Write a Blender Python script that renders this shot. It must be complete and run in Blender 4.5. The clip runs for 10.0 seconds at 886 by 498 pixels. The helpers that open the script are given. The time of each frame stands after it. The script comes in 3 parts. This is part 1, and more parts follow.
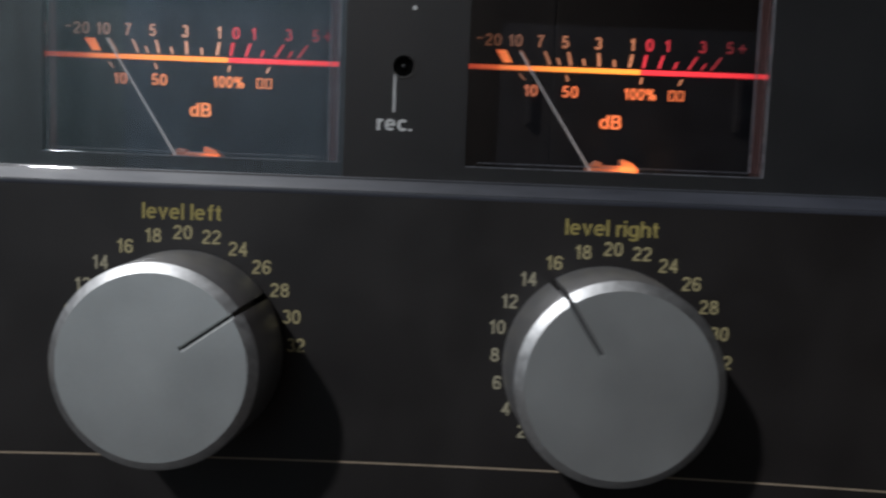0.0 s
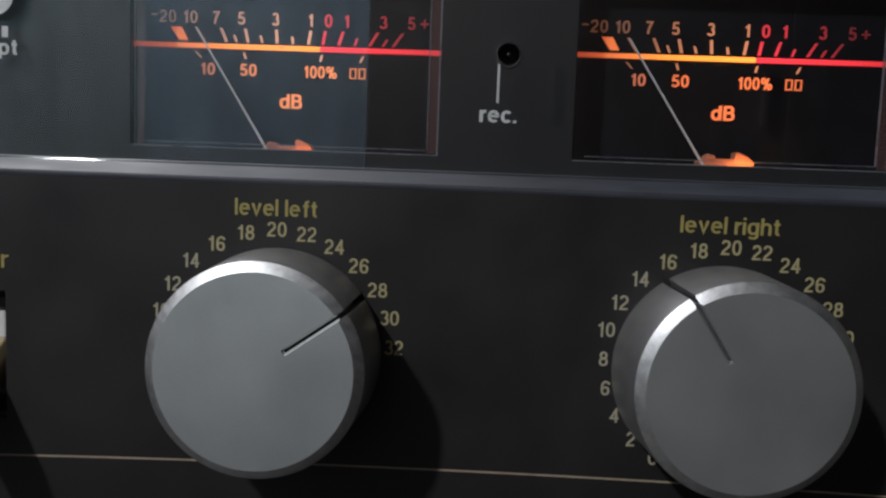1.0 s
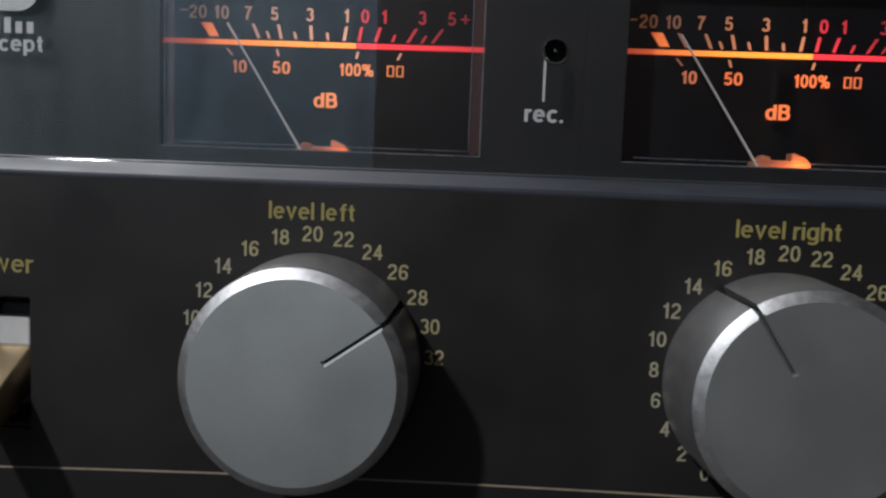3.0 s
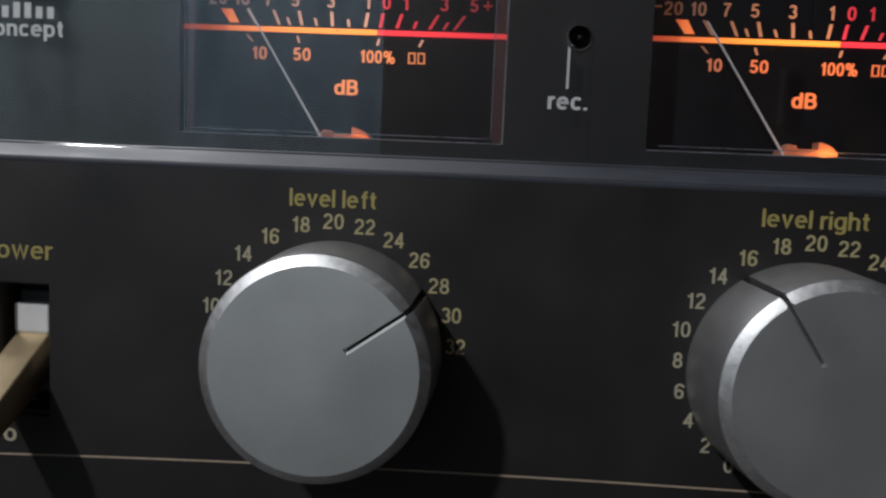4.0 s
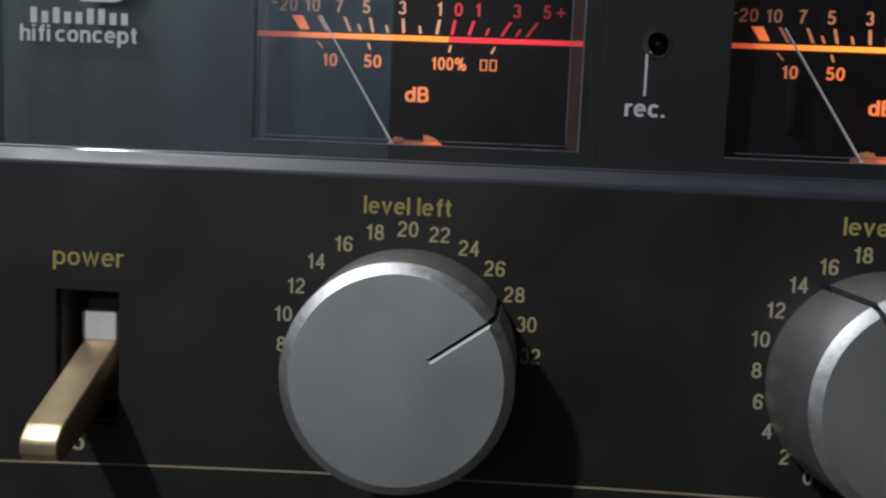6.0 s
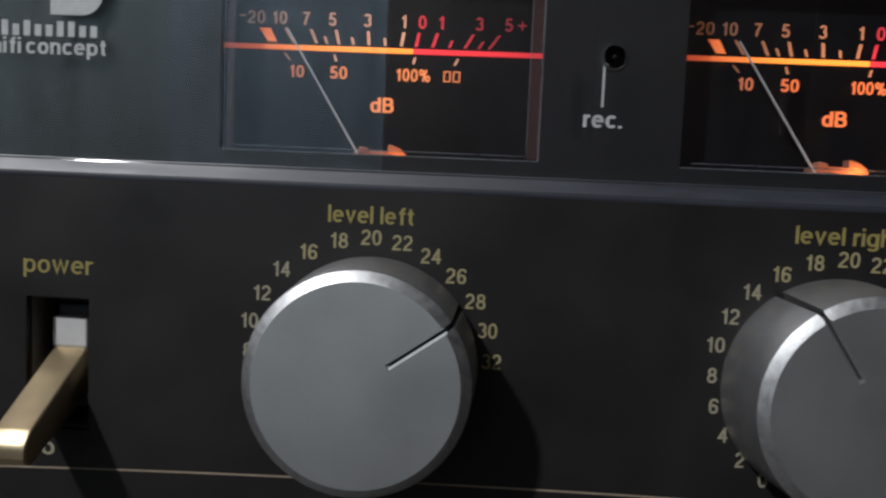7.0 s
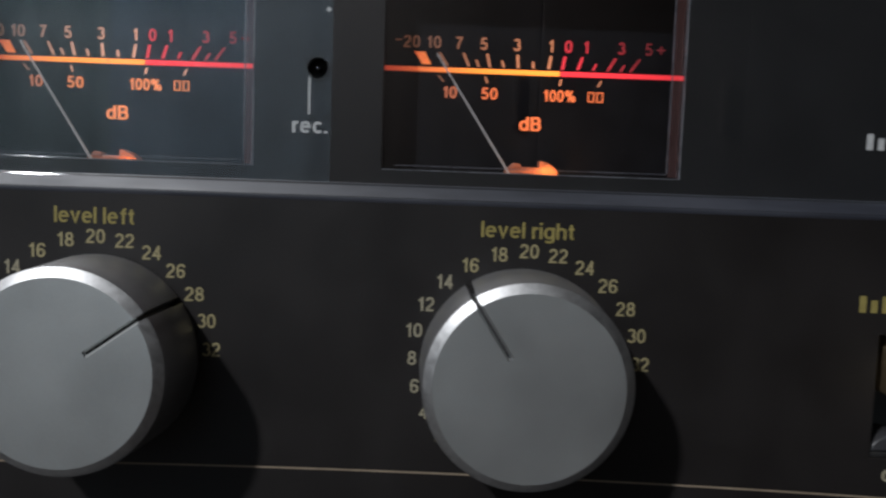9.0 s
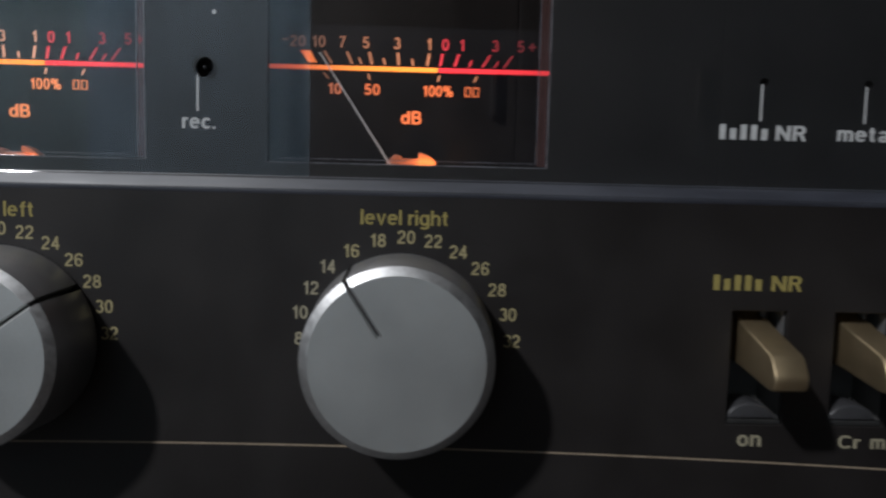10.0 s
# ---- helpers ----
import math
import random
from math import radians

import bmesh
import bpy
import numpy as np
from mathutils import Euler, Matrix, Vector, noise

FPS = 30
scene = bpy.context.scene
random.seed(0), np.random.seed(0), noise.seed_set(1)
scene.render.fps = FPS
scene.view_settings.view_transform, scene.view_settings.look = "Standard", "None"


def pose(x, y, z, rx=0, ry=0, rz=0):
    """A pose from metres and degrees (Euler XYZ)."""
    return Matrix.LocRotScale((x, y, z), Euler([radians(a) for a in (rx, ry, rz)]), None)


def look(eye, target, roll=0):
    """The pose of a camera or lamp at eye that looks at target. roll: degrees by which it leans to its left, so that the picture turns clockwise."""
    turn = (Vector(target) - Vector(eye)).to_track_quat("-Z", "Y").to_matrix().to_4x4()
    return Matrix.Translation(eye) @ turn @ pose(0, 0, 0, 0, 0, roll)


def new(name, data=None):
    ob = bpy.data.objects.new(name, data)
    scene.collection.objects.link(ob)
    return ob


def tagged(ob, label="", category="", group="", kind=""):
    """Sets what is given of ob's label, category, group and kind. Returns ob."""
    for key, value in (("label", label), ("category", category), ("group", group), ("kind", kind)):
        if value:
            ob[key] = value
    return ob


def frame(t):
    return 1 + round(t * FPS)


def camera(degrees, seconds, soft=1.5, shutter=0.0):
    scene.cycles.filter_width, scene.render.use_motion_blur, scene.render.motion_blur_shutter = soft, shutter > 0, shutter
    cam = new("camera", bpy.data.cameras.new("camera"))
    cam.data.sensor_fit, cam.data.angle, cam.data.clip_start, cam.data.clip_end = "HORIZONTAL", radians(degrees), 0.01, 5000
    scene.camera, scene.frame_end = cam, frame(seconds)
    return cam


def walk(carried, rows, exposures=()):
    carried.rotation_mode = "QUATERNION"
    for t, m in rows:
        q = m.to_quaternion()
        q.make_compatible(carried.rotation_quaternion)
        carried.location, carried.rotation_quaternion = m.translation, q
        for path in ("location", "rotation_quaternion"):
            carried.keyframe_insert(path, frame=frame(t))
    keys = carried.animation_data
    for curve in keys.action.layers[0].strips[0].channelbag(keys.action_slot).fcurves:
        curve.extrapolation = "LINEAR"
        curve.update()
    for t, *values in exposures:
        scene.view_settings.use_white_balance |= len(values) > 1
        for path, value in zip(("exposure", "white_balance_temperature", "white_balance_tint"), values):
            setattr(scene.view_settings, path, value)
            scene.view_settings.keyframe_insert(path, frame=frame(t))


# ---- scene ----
cam = camera(62.23, 10.0, 2.4, 0.6)
PATH = [
    (0, (0.00971, -0.13594, 0.09733), (0.00798, 0.06343, 0.08157), 2.222),
    (0.5, (-0.00150, -0.13131, 0.09689), (-0.00701, 0.06787, 0.07961), 2.131),
    (1, (-0.00618, -0.12950, 0.09672), (-0.01250, 0.06966, 0.07948), 2.195),
    (1.5, (-0.00655, -0.12653, 0.09563), (-0.01143, 0.07263, 0.07803), 2.257),
    (2, (-0.00477, -0.12207, 0.09643), (-0.00841, 0.07710, 0.07856), 2.292),
    (2.5, (-0.00955, -0.12432, 0.09767), (-0.01578, 0.07484, 0.08043), 2.089),
    (4, (-0.01552, -0.12317, 0.09526), (-0.02480, 0.07578, 0.07705), 2.446),
    (4.5, (-0.02063, -0.12516, 0.09615), (-0.03080, 0.07382, 0.07870), 2.388),
    (5, (-0.02464, -0.12598, 0.09578), (-0.03597, 0.07289, 0.07783), 2.241),
    (6.3, (-0.02779, -0.12215, 0.09464), (-0.03787, 0.07696, 0.07872), 2.573),
    (6.5, (-0.02621, -0.12329, 0.09584), (-0.03638, 0.07575, 0.07912), 2.544),
    (7, (-0.02176, -0.12494, 0.09589), (-0.03115, 0.07426, 0.08077), 2.533),
    (7.5, (-0.01371, -0.12650, 0.09538), (-0.02113, 0.07272, 0.07939), 2.465),
    (8, (0.00059, -0.12834, 0.09748), (-0.00328, 0.07100, 0.08166), 2.275),
    (8.5, (0.01391, -0.13054, 0.09762), (0.01313, 0.06885, 0.08203), 2.371),
    (9, (0.02384, -0.13511, 0.09811), (0.02425, 0.06429, 0.08271), 2.040),
    (9.5, (0.03347, -0.13715, 0.09806), (0.03588, 0.06212, 0.08120), 1.661),
    (10, (0.04456, -0.14489, 0.09865), (0.04847, 0.05427, 0.08073), 1.389),
]
walk(cam, [(t, look(eye, target, roll)) for t, eye, target, roll in PATH])

# ---- world and lamps ----
MM = 0.001
world = bpy.data.worlds.new("room_air")
world.use_nodes = True
world.node_tree.nodes["Background"].inputs[0].default_value = (0.55, 0.65, 0.8, 1)
world.node_tree.nodes["Background"].inputs[1].default_value = 0.02
scene.world = world


def lamp(name, kind, power, colour, m, size=0.1, shape="DISK"):
    data = bpy.data.lights.new(name, kind)
    data.energy, data.color = power, colour
    if kind == "AREA":
        data.shape, data.size = shape, size
    else:
        data.shadow_soft_size = size
    ob = new(name, data)
    ob.matrix_world = m
    return ob


PENDANT_BULB = Vector((-1.0, -1.13, 1.377))
lamp("pendant_light", "POINT", 112, (0.94, 0.96, 1.0), Matrix.Translation(PENDANT_BULB), 0.05)
for cx in (-40.0, 40.7):
    lamp("meter_bulb", "POINT", 0.0008 if cx < 0 else 0.0034, (1.0, 0.40, 0.10), pose((cx + 3) * MM, 5.3 * MM, 100.9 * MM), 0.0006)


# ---- materials ----
def material(name, colour, rough=0.5, metal=0.0, vary=0.15, scale=300.0, bump=0.0, fine=2500.0, spec=0.5, rough_vary=0.08, stretch=(1, 1, 1)):
    mat = bpy.data.materials.new(name)
    mat.use_nodes = True
    nt = mat.node_tree
    nodes, links = nt.nodes, nt.links
    bsdf = nodes["Principled BSDF"]
    geo = nodes.new("ShaderNodeNewGeometry")
    mapping = nodes.new("ShaderNodeMapping")
    mapping.inputs["Scale"].default_value = stretch
    links.new(geo.outputs["Position"], mapping.inputs["Vector"])
    big, small = nodes.new("ShaderNodeTexNoise"), nodes.new("ShaderNodeTexNoise")
    for tex, s, d in ((big, scale, 4), (small, fine, 3)):
        tex.inputs["Scale"].default_value = s
        tex.inputs["Detail"].default_value = d
        links.new(mapping.outputs["Vector"], tex.inputs["Vector"])
    mix = nodes.new("ShaderNodeMath")
    mix.operation = "MULTIPLY_ADD"
    links.new(small.outputs["Fac"], mix.inputs[0])
    mix.inputs[1].default_value = 0.5
    links.new(big.outputs["Fac"], mix.inputs[2])
    ramp = nodes.new("ShaderNodeMapRange")
    ramp.inputs["From Min"].default_value, ramp.inputs["From Max"].default_value = 0.45, 1.05
    ramp.inputs["To Min"].default_value, ramp.inputs["To Max"].default_value = 1 - vary, 1 + vary
    links.new(mix.outputs[0], ramp.inputs["Value"])
    tint = nodes.new("ShaderNodeVectorMath")
    tint.operation = "SCALE"
    tint.inputs[0].default_value = colour
    links.new(ramp.outputs[0], tint.inputs["Scale"])
    links.new(tint.outputs[0], bsdf.inputs["Base Color"])
    r2 = nodes.new("ShaderNodeMapRange")
    r2.inputs["From Min"].default_value, r2.inputs["From Max"].default_value = 0.3, 0.7
    r2.inputs["To Min"].default_value, r2.inputs["To Max"].default_value = rough - rough_vary, rough + rough_vary
    links.new(big.outputs["Fac"], r2.inputs["Value"])
    links.new(r2.outputs[0], bsdf.inputs["Roughness"])
    bsdf.inputs["Metallic"].default_value = metal
    bsdf.inputs["Specular IOR Level"].default_value = spec
    if bump:
        b = nodes.new("ShaderNodeBump")
        b.inputs["Strength"].default_value = bump
        b.inputs["Distance"].default_value = 0.0001
        links.new(small.outputs["Fac"], b.inputs["Height"])
        links.new(b.outputs[0], bsdf.inputs["Normal"])
    return mat


def clear_plastic(name, ior=1.6, rough=0.02, tint=(1, 1, 1)):
    """Clear sheet: lets light straight through, and mirrors the room by its Fresnel share."""
    mat = bpy.data.materials.new(name)
    mat.use_nodes = True
    nodes, links = mat.node_tree.nodes, mat.node_tree.links
    nodes.remove(nodes["Principled BSDF"])
    clear, gloss = nodes.new("ShaderNodeBsdfTransparent"), nodes.new("ShaderNodeBsdfGlossy")
    clear.inputs[0].default_value = (*tint, 1)
    gloss.inputs["Roughness"].default_value = rough
    fres, mix = nodes.new("ShaderNodeFresnel"), nodes.new("ShaderNodeMixShader")
    fres.inputs[0].default_value = ior
    links.new(fres.outputs[0], mix.inputs[0])
    links.new(clear.outputs[0], mix.inputs[1])
    links.new(gloss.outputs[0], mix.inputs[2])
    links.new(mix.outputs[0], nodes["Material Output"].inputs[0])
    return mat


def backlit(name, paint, glow, strength, cx, reach, low=0.12, far=None):
    """Translucent print, lit from behind: an unmodelled bulb's falloff is painted into its emission."""
    mat = material(name, paint, 0.6, vary=0.08)
    nodes, links = mat.node_tree.nodes, mat.node_tree.links
    bsdf = nodes["Principled BSDF"]
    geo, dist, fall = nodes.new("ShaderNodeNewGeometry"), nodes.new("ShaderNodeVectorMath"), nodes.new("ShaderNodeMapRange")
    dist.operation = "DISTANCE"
    # No lamp stands at this point; the painted fade is measured from it.
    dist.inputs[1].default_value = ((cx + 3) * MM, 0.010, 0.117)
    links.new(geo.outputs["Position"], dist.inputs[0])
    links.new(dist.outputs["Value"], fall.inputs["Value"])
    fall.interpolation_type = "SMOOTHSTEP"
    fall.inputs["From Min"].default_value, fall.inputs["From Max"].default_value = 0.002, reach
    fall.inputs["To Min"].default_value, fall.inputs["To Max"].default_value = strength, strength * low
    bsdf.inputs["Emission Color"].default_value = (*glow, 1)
    # The glow's change of hue with distance is painted in too.
    if far:
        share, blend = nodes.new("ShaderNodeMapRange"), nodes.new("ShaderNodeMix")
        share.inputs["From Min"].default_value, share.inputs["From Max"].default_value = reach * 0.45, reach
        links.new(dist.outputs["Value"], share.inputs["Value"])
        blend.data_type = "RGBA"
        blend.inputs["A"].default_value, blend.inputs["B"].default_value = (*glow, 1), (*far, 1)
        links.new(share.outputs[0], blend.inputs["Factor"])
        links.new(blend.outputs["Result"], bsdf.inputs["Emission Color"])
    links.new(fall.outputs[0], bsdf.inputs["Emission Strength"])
    return mat


PANEL = material("black_lacquered_metal", (0.0132, 0.0113, 0.0110), 0.5, vary=0.30, scale=45, bump=0.02, fine=1800, spec=0.5)
BACKING = material("charcoal_satin_plastic", (0.0106, 0.0116, 0.0130), 0.6, vary=0.12, scale=70, fine=500, spec=0.3)
TRIM = material("dark_glossy_moulding", (0.032, 0.035, 0.047), 0.46, vary=0.35, scale=220, spec=0.75, rough_vary=0.09, bump=0.1, fine=1200, stretch=(0.15, 1, 1))
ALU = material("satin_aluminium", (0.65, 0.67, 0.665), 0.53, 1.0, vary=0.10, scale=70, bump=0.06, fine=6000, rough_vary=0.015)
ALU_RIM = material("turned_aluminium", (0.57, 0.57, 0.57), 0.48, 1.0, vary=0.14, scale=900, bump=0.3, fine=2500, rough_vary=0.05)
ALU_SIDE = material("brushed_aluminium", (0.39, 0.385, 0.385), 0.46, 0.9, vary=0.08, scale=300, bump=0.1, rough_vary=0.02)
# The groove is bare metal; its shade is put into this dark grey.
GROOVE_SHADE = material("groove_shade_grey", (0.075, 0.075, 0.077), 0.5)
LEVER = material("champagne_anodised_metal", (0.66, 0.515, 0.32), 0.40, 0.95, vary=0.08, scale=250, bump=0.05, rough_vary=0.02)
HEEL = material("pale_plastic", (0.62, 0.61, 0.60), 0.45, vary=0.08)
NUMERAL = material("dull_gold_print", (0.38, 0.33, 0.175), 0.6, 0.08, vary=0.15, scale=800)
GOLD = material("gold_print", (0.345, 0.285, 0.09), 0.6, 0.08, vary=0.15, scale=800)
PALE_GOLD = material("pale_print", (0.35, 0.32, 0.225), 0.6, 0.08, vary=0.15, scale=800)
WHITE = material("white_print", (0.55, 0.56, 0.56), 0.55, vary=0.12, scale=800)
LINE = material("copper_tone_line", (0.33, 0.262, 0.19), 0.55, 0.08, vary=0.2, scale=300)
DIAL = material("blue_black_dial", (0.0046, 0.0054, 0.0072), 0.45, vary=0.2, scale=150, spec=0.2)
BOX = material("dark_meter_housing", (0.035, 0.030, 0.030), 0.35, vary=0.2, scale=200)
NEEDLE = material("grey_needle_paint", (0.62, 0.62, 0.60), 0.5, vary=0.05)
# The bulb's orange glow on the yoke is put into this base colour.
AMBER = material("amber_glow_on_yoke", (0.42, 0.17, 0.10), 0.4, vary=0.15, scale=600)
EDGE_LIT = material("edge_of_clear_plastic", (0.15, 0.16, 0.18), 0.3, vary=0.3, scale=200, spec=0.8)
LENS = material("dark_lens", (0.008, 0.008, 0.010), 0.14, spec=0.9, rough_vary=0.02)
BLACK = material("black_rubber", (0.015, 0.015, 0.015), 0.7)
CASE = material("black_steel_case", (0.022, 0.022, 0.024), 0.5, vary=0.15, scale=80)
# Milky border; the scale bar's reddish glow is put into its haze colour.
MILKY = clear_plastic("milky_glow_edge", 1.32, 0.3)
_n = MILKY.node_tree.nodes
_haze, _body = _n.new("ShaderNodeMixShader"), _n.new("ShaderNodeBsdfDiffuse")
_body.inputs[0].default_value, _haze.inputs[0].default_value = (0.58, 0.27, 0.24, 1), 0.06
MILKY.node_tree.links.new(_n["Material Output"].inputs[0].links[0].from_socket, _haze.inputs[1])
MILKY.node_tree.links.new(_body.outputs[0], _haze.inputs[2])
MILKY.node_tree.links.new(_haze.outputs[0], _n["Material Output"].inputs[0])
ACRYLIC = clear_plastic("clear_acrylic")
COVER = clear_plastic("clear_meter_cover", 1.48, 0.03, (0.93, 0.93, 0.95))
DARKWALL = material("dark_slate_wall_paint", (0.07, 0.08, 0.09), 0.85, vary=0.08, scale=1.5, fine=9)
CLOTH = material("grey_blue_cloth", (0.54, 0.70, 0.82), 0.85, vary=0.28, scale=5, fine=40, stretch=(1, 1, 0.35))
GREENCLOTH = material("grey_green_cloth", (0.50, 0.65, 0.70), 0.85, vary=0.30, scale=5, fine=40, stretch=(1, 1, 0.35))
CEIL = material("grey_ceiling_paint", (0.09, 0.09, 0.09), 0.85, vary=0.04, scale=3, fine=60)
FLOOR = material("brown_floor_boards", (0.06, 0.045, 0.036), 0.5, vary=0.3, scale=6, fine=60, stretch=(1, 0.1, 1))
DARKWOOD = material("dark_stained_wood", (0.075, 0.062, 0.056), 0.5, vary=0.3, scale=10, fine=120, stretch=(1, 1, 0.1))
TABLEWOOD = material("black_table_wood", (0.022, 0.021, 0.021), 0.5, vary=0.3, scale=12, fine=150, stretch=(0.1, 1, 1))


# ---- mesh tools ----
def part(name, bm, mat, parent=None, label="", smooth=0.0):
    """Links a bmesh (in world metres) as one mesh object, under a thing or a part."""
    mesh = bpy.data.meshes.new(name)
    bm.to_mesh(mesh)
    bm.free()
    return part_mesh(name, mesh, mat, parent, label, smooth)


def part_mesh(name, mesh, mat, parent=None, label="", smooth=0.0, at=(0, 0, 0)):
    if mat and not mesh.materials:
        mesh.materials.append(mat)
    ob = new(name, mesh)
    ob.location = at
    if smooth:
        mesh.polygons.foreach_set("use_smooth", [True] * len(mesh.polygons))
        mesh.set_sharp_from_angle(angle=radians(smooth))
    if parent:
        ob.parent = parent
        ob.matrix_parent_inverse = Matrix.Translation(-parent.location)
    if label:
        tagged(ob, label)
    return ob


def box(x0, x1, y0, y1, z0, z1, bevel=0.0, seg=2, bm=None):
    """A box in millimetres, with rounded edges."""
    own = bmesh.new()
    bmesh.ops.create_cube(own, size=1)
    for v in own.verts:
        v.co = Vector(((x0 + x1) / 2 + v.co.x * (x1 - x0), (y0 + y1) / 2 + v.co.y * (y1 - y0), (z0 + z1) / 2 + v.co.z * (z1 - z0))) * MM
    if bevel:
        bmesh.ops.bevel(own, geom=own.edges[:], offset=bevel * MM, segments=seg, affect="EDGES", profile=0.5)
    return merge(bm, own)


def merge(bm, own):
    if bm is None:
        return own
    tmp = bpy.data.meshes.new("tmp")
    own.to_mesh(tmp)
    own.free()
    bm.from_mesh(tmp)
    bpy.data.meshes.remove(tmp)
    return bm


def prism(points, lo, hi, axis="y", bevel=0.0, seg=2, bm=None):
    """An outline pushed along an axis, in millimetres. Outline: (x, z) for y, (y, z) for x."""
    own = bmesh.new()
    rings = []
    for a in (lo, hi):
        rings.append([own.verts.new(Vector((p, a, q) if axis == "y" else (a, p, q)) * MM) for p, q in points])
    n = len(points)
    own.faces.new(rings[0])
    own.faces.new(rings[1][::-1])
    for i in range(n):
        own.faces.new((rings[0][i], rings[1][i], rings[1][(i + 1) % n], rings[0][(i + 1) % n]))
    bmesh.ops.recalc_face_normals(own, faces=own.faces[:])
    if bevel:
        caps = [e for e in own.edges if len({f.normal.to_tuple(2) for f in e.link_faces}) == 2 and any(len(f.verts) == n for f in e.link_faces)]
        bmesh.ops.bevel(own, geom=caps, offset=bevel * MM, segments=seg, affect="EDGES", profile=0.5)
    return merge(bm, own)


def turned(profile, cx, cz, seg=96, bm=None):
    """A profile of (radius, y) in millimetres, turned about an axis along y."""
    own = bmesh.new()
    rings = []
    for r, y in profile:
        if r <= 0:
            rings.append([own.verts.new(Vector((cx, y, cz)) * MM)])
        else:
            rings.append([own.verts.new(Vector((cx + r * math.sin(a), y, cz + r * math.cos(a))) * MM) for a in (2 * math.pi * k / seg for k in range(seg))])
    for a, b in zip(rings, rings[1:]):
        for k in range(seg):
            j = (k + 1) % seg
            ring = [a[k % len(a)], a[j % len(a)], b[j % len(b)], b[k % len(b)]]
            own.faces.new(list(dict.fromkeys(ring)))
    bmesh.ops.recalc_face_normals(own, faces=own.faces[:])
    return merge(bm, own)


def carved(bm, cutters, bevel=0.0, mats=()):
    """The mesh of bm with the cutters taken out of it, and its sharp edges broken."""
    mesh = bpy.data.meshes.new("carved")
    bm.to_mesh(mesh)
    bm.free()
    for m in mats:
        mesh.materials.append(m)
    ob, tools = new("carved", mesh), []
    for c in cutters:
        data = bpy.data.meshes.new("cutter")
        c.to_mesh(data)
        c.free()
        if len(mats) > 1:
            for m in mats:
                data.materials.append(m)
            data.polygons.foreach_set("material_index", [len(mats) - 1] * len(data.polygons))
        tool = new("cutter", data)
        tools.append(tool)
        mod = ob.modifiers.new("cut", "BOOLEAN")
        mod.operation, mod.solver, mod.object = "DIFFERENCE", "EXACT", tool
    if bevel:
        mod = ob.modifiers.new("edge", "BEVEL")
        mod.width, mod.segments, mod.limit_method, mod.angle_limit = bevel * MM, 2, "ANGLE", radians(50)
    bpy.context.view_layer.update()
    done = bpy.data.meshes.new_from_object(ob.evaluated_get(bpy.context.evaluated_depsgraph_get()))
    for o in (ob, *tools):
        bpy.data.objects.remove(o)
    return done


def arc(cx, cz, rx, rz, start, end, n=14):
    """Points of a slightly squared bow, in degrees from the right, anticlockwise."""
    pts = []
    for k in range(n + 1):
        a = radians(start + (end - start) * k / n)
        c, q = math.cos(a), math.sin(a)
        pts.append((cx + rx * math.copysign(abs(c) ** 0.88, c), cz + rz * math.copysign(abs(q) ** 0.88, q)))
    return pts


def ring(cx, cz, rx, rz):
    return arc(cx, cz, rx, rz, 0, 360, 24)


# A plain grotesque alphabet: the middle lines of each letter's strokes, in shares of the capital height.
BOWL = dict(cz=0.365, rx=0.195, rz=0.295)


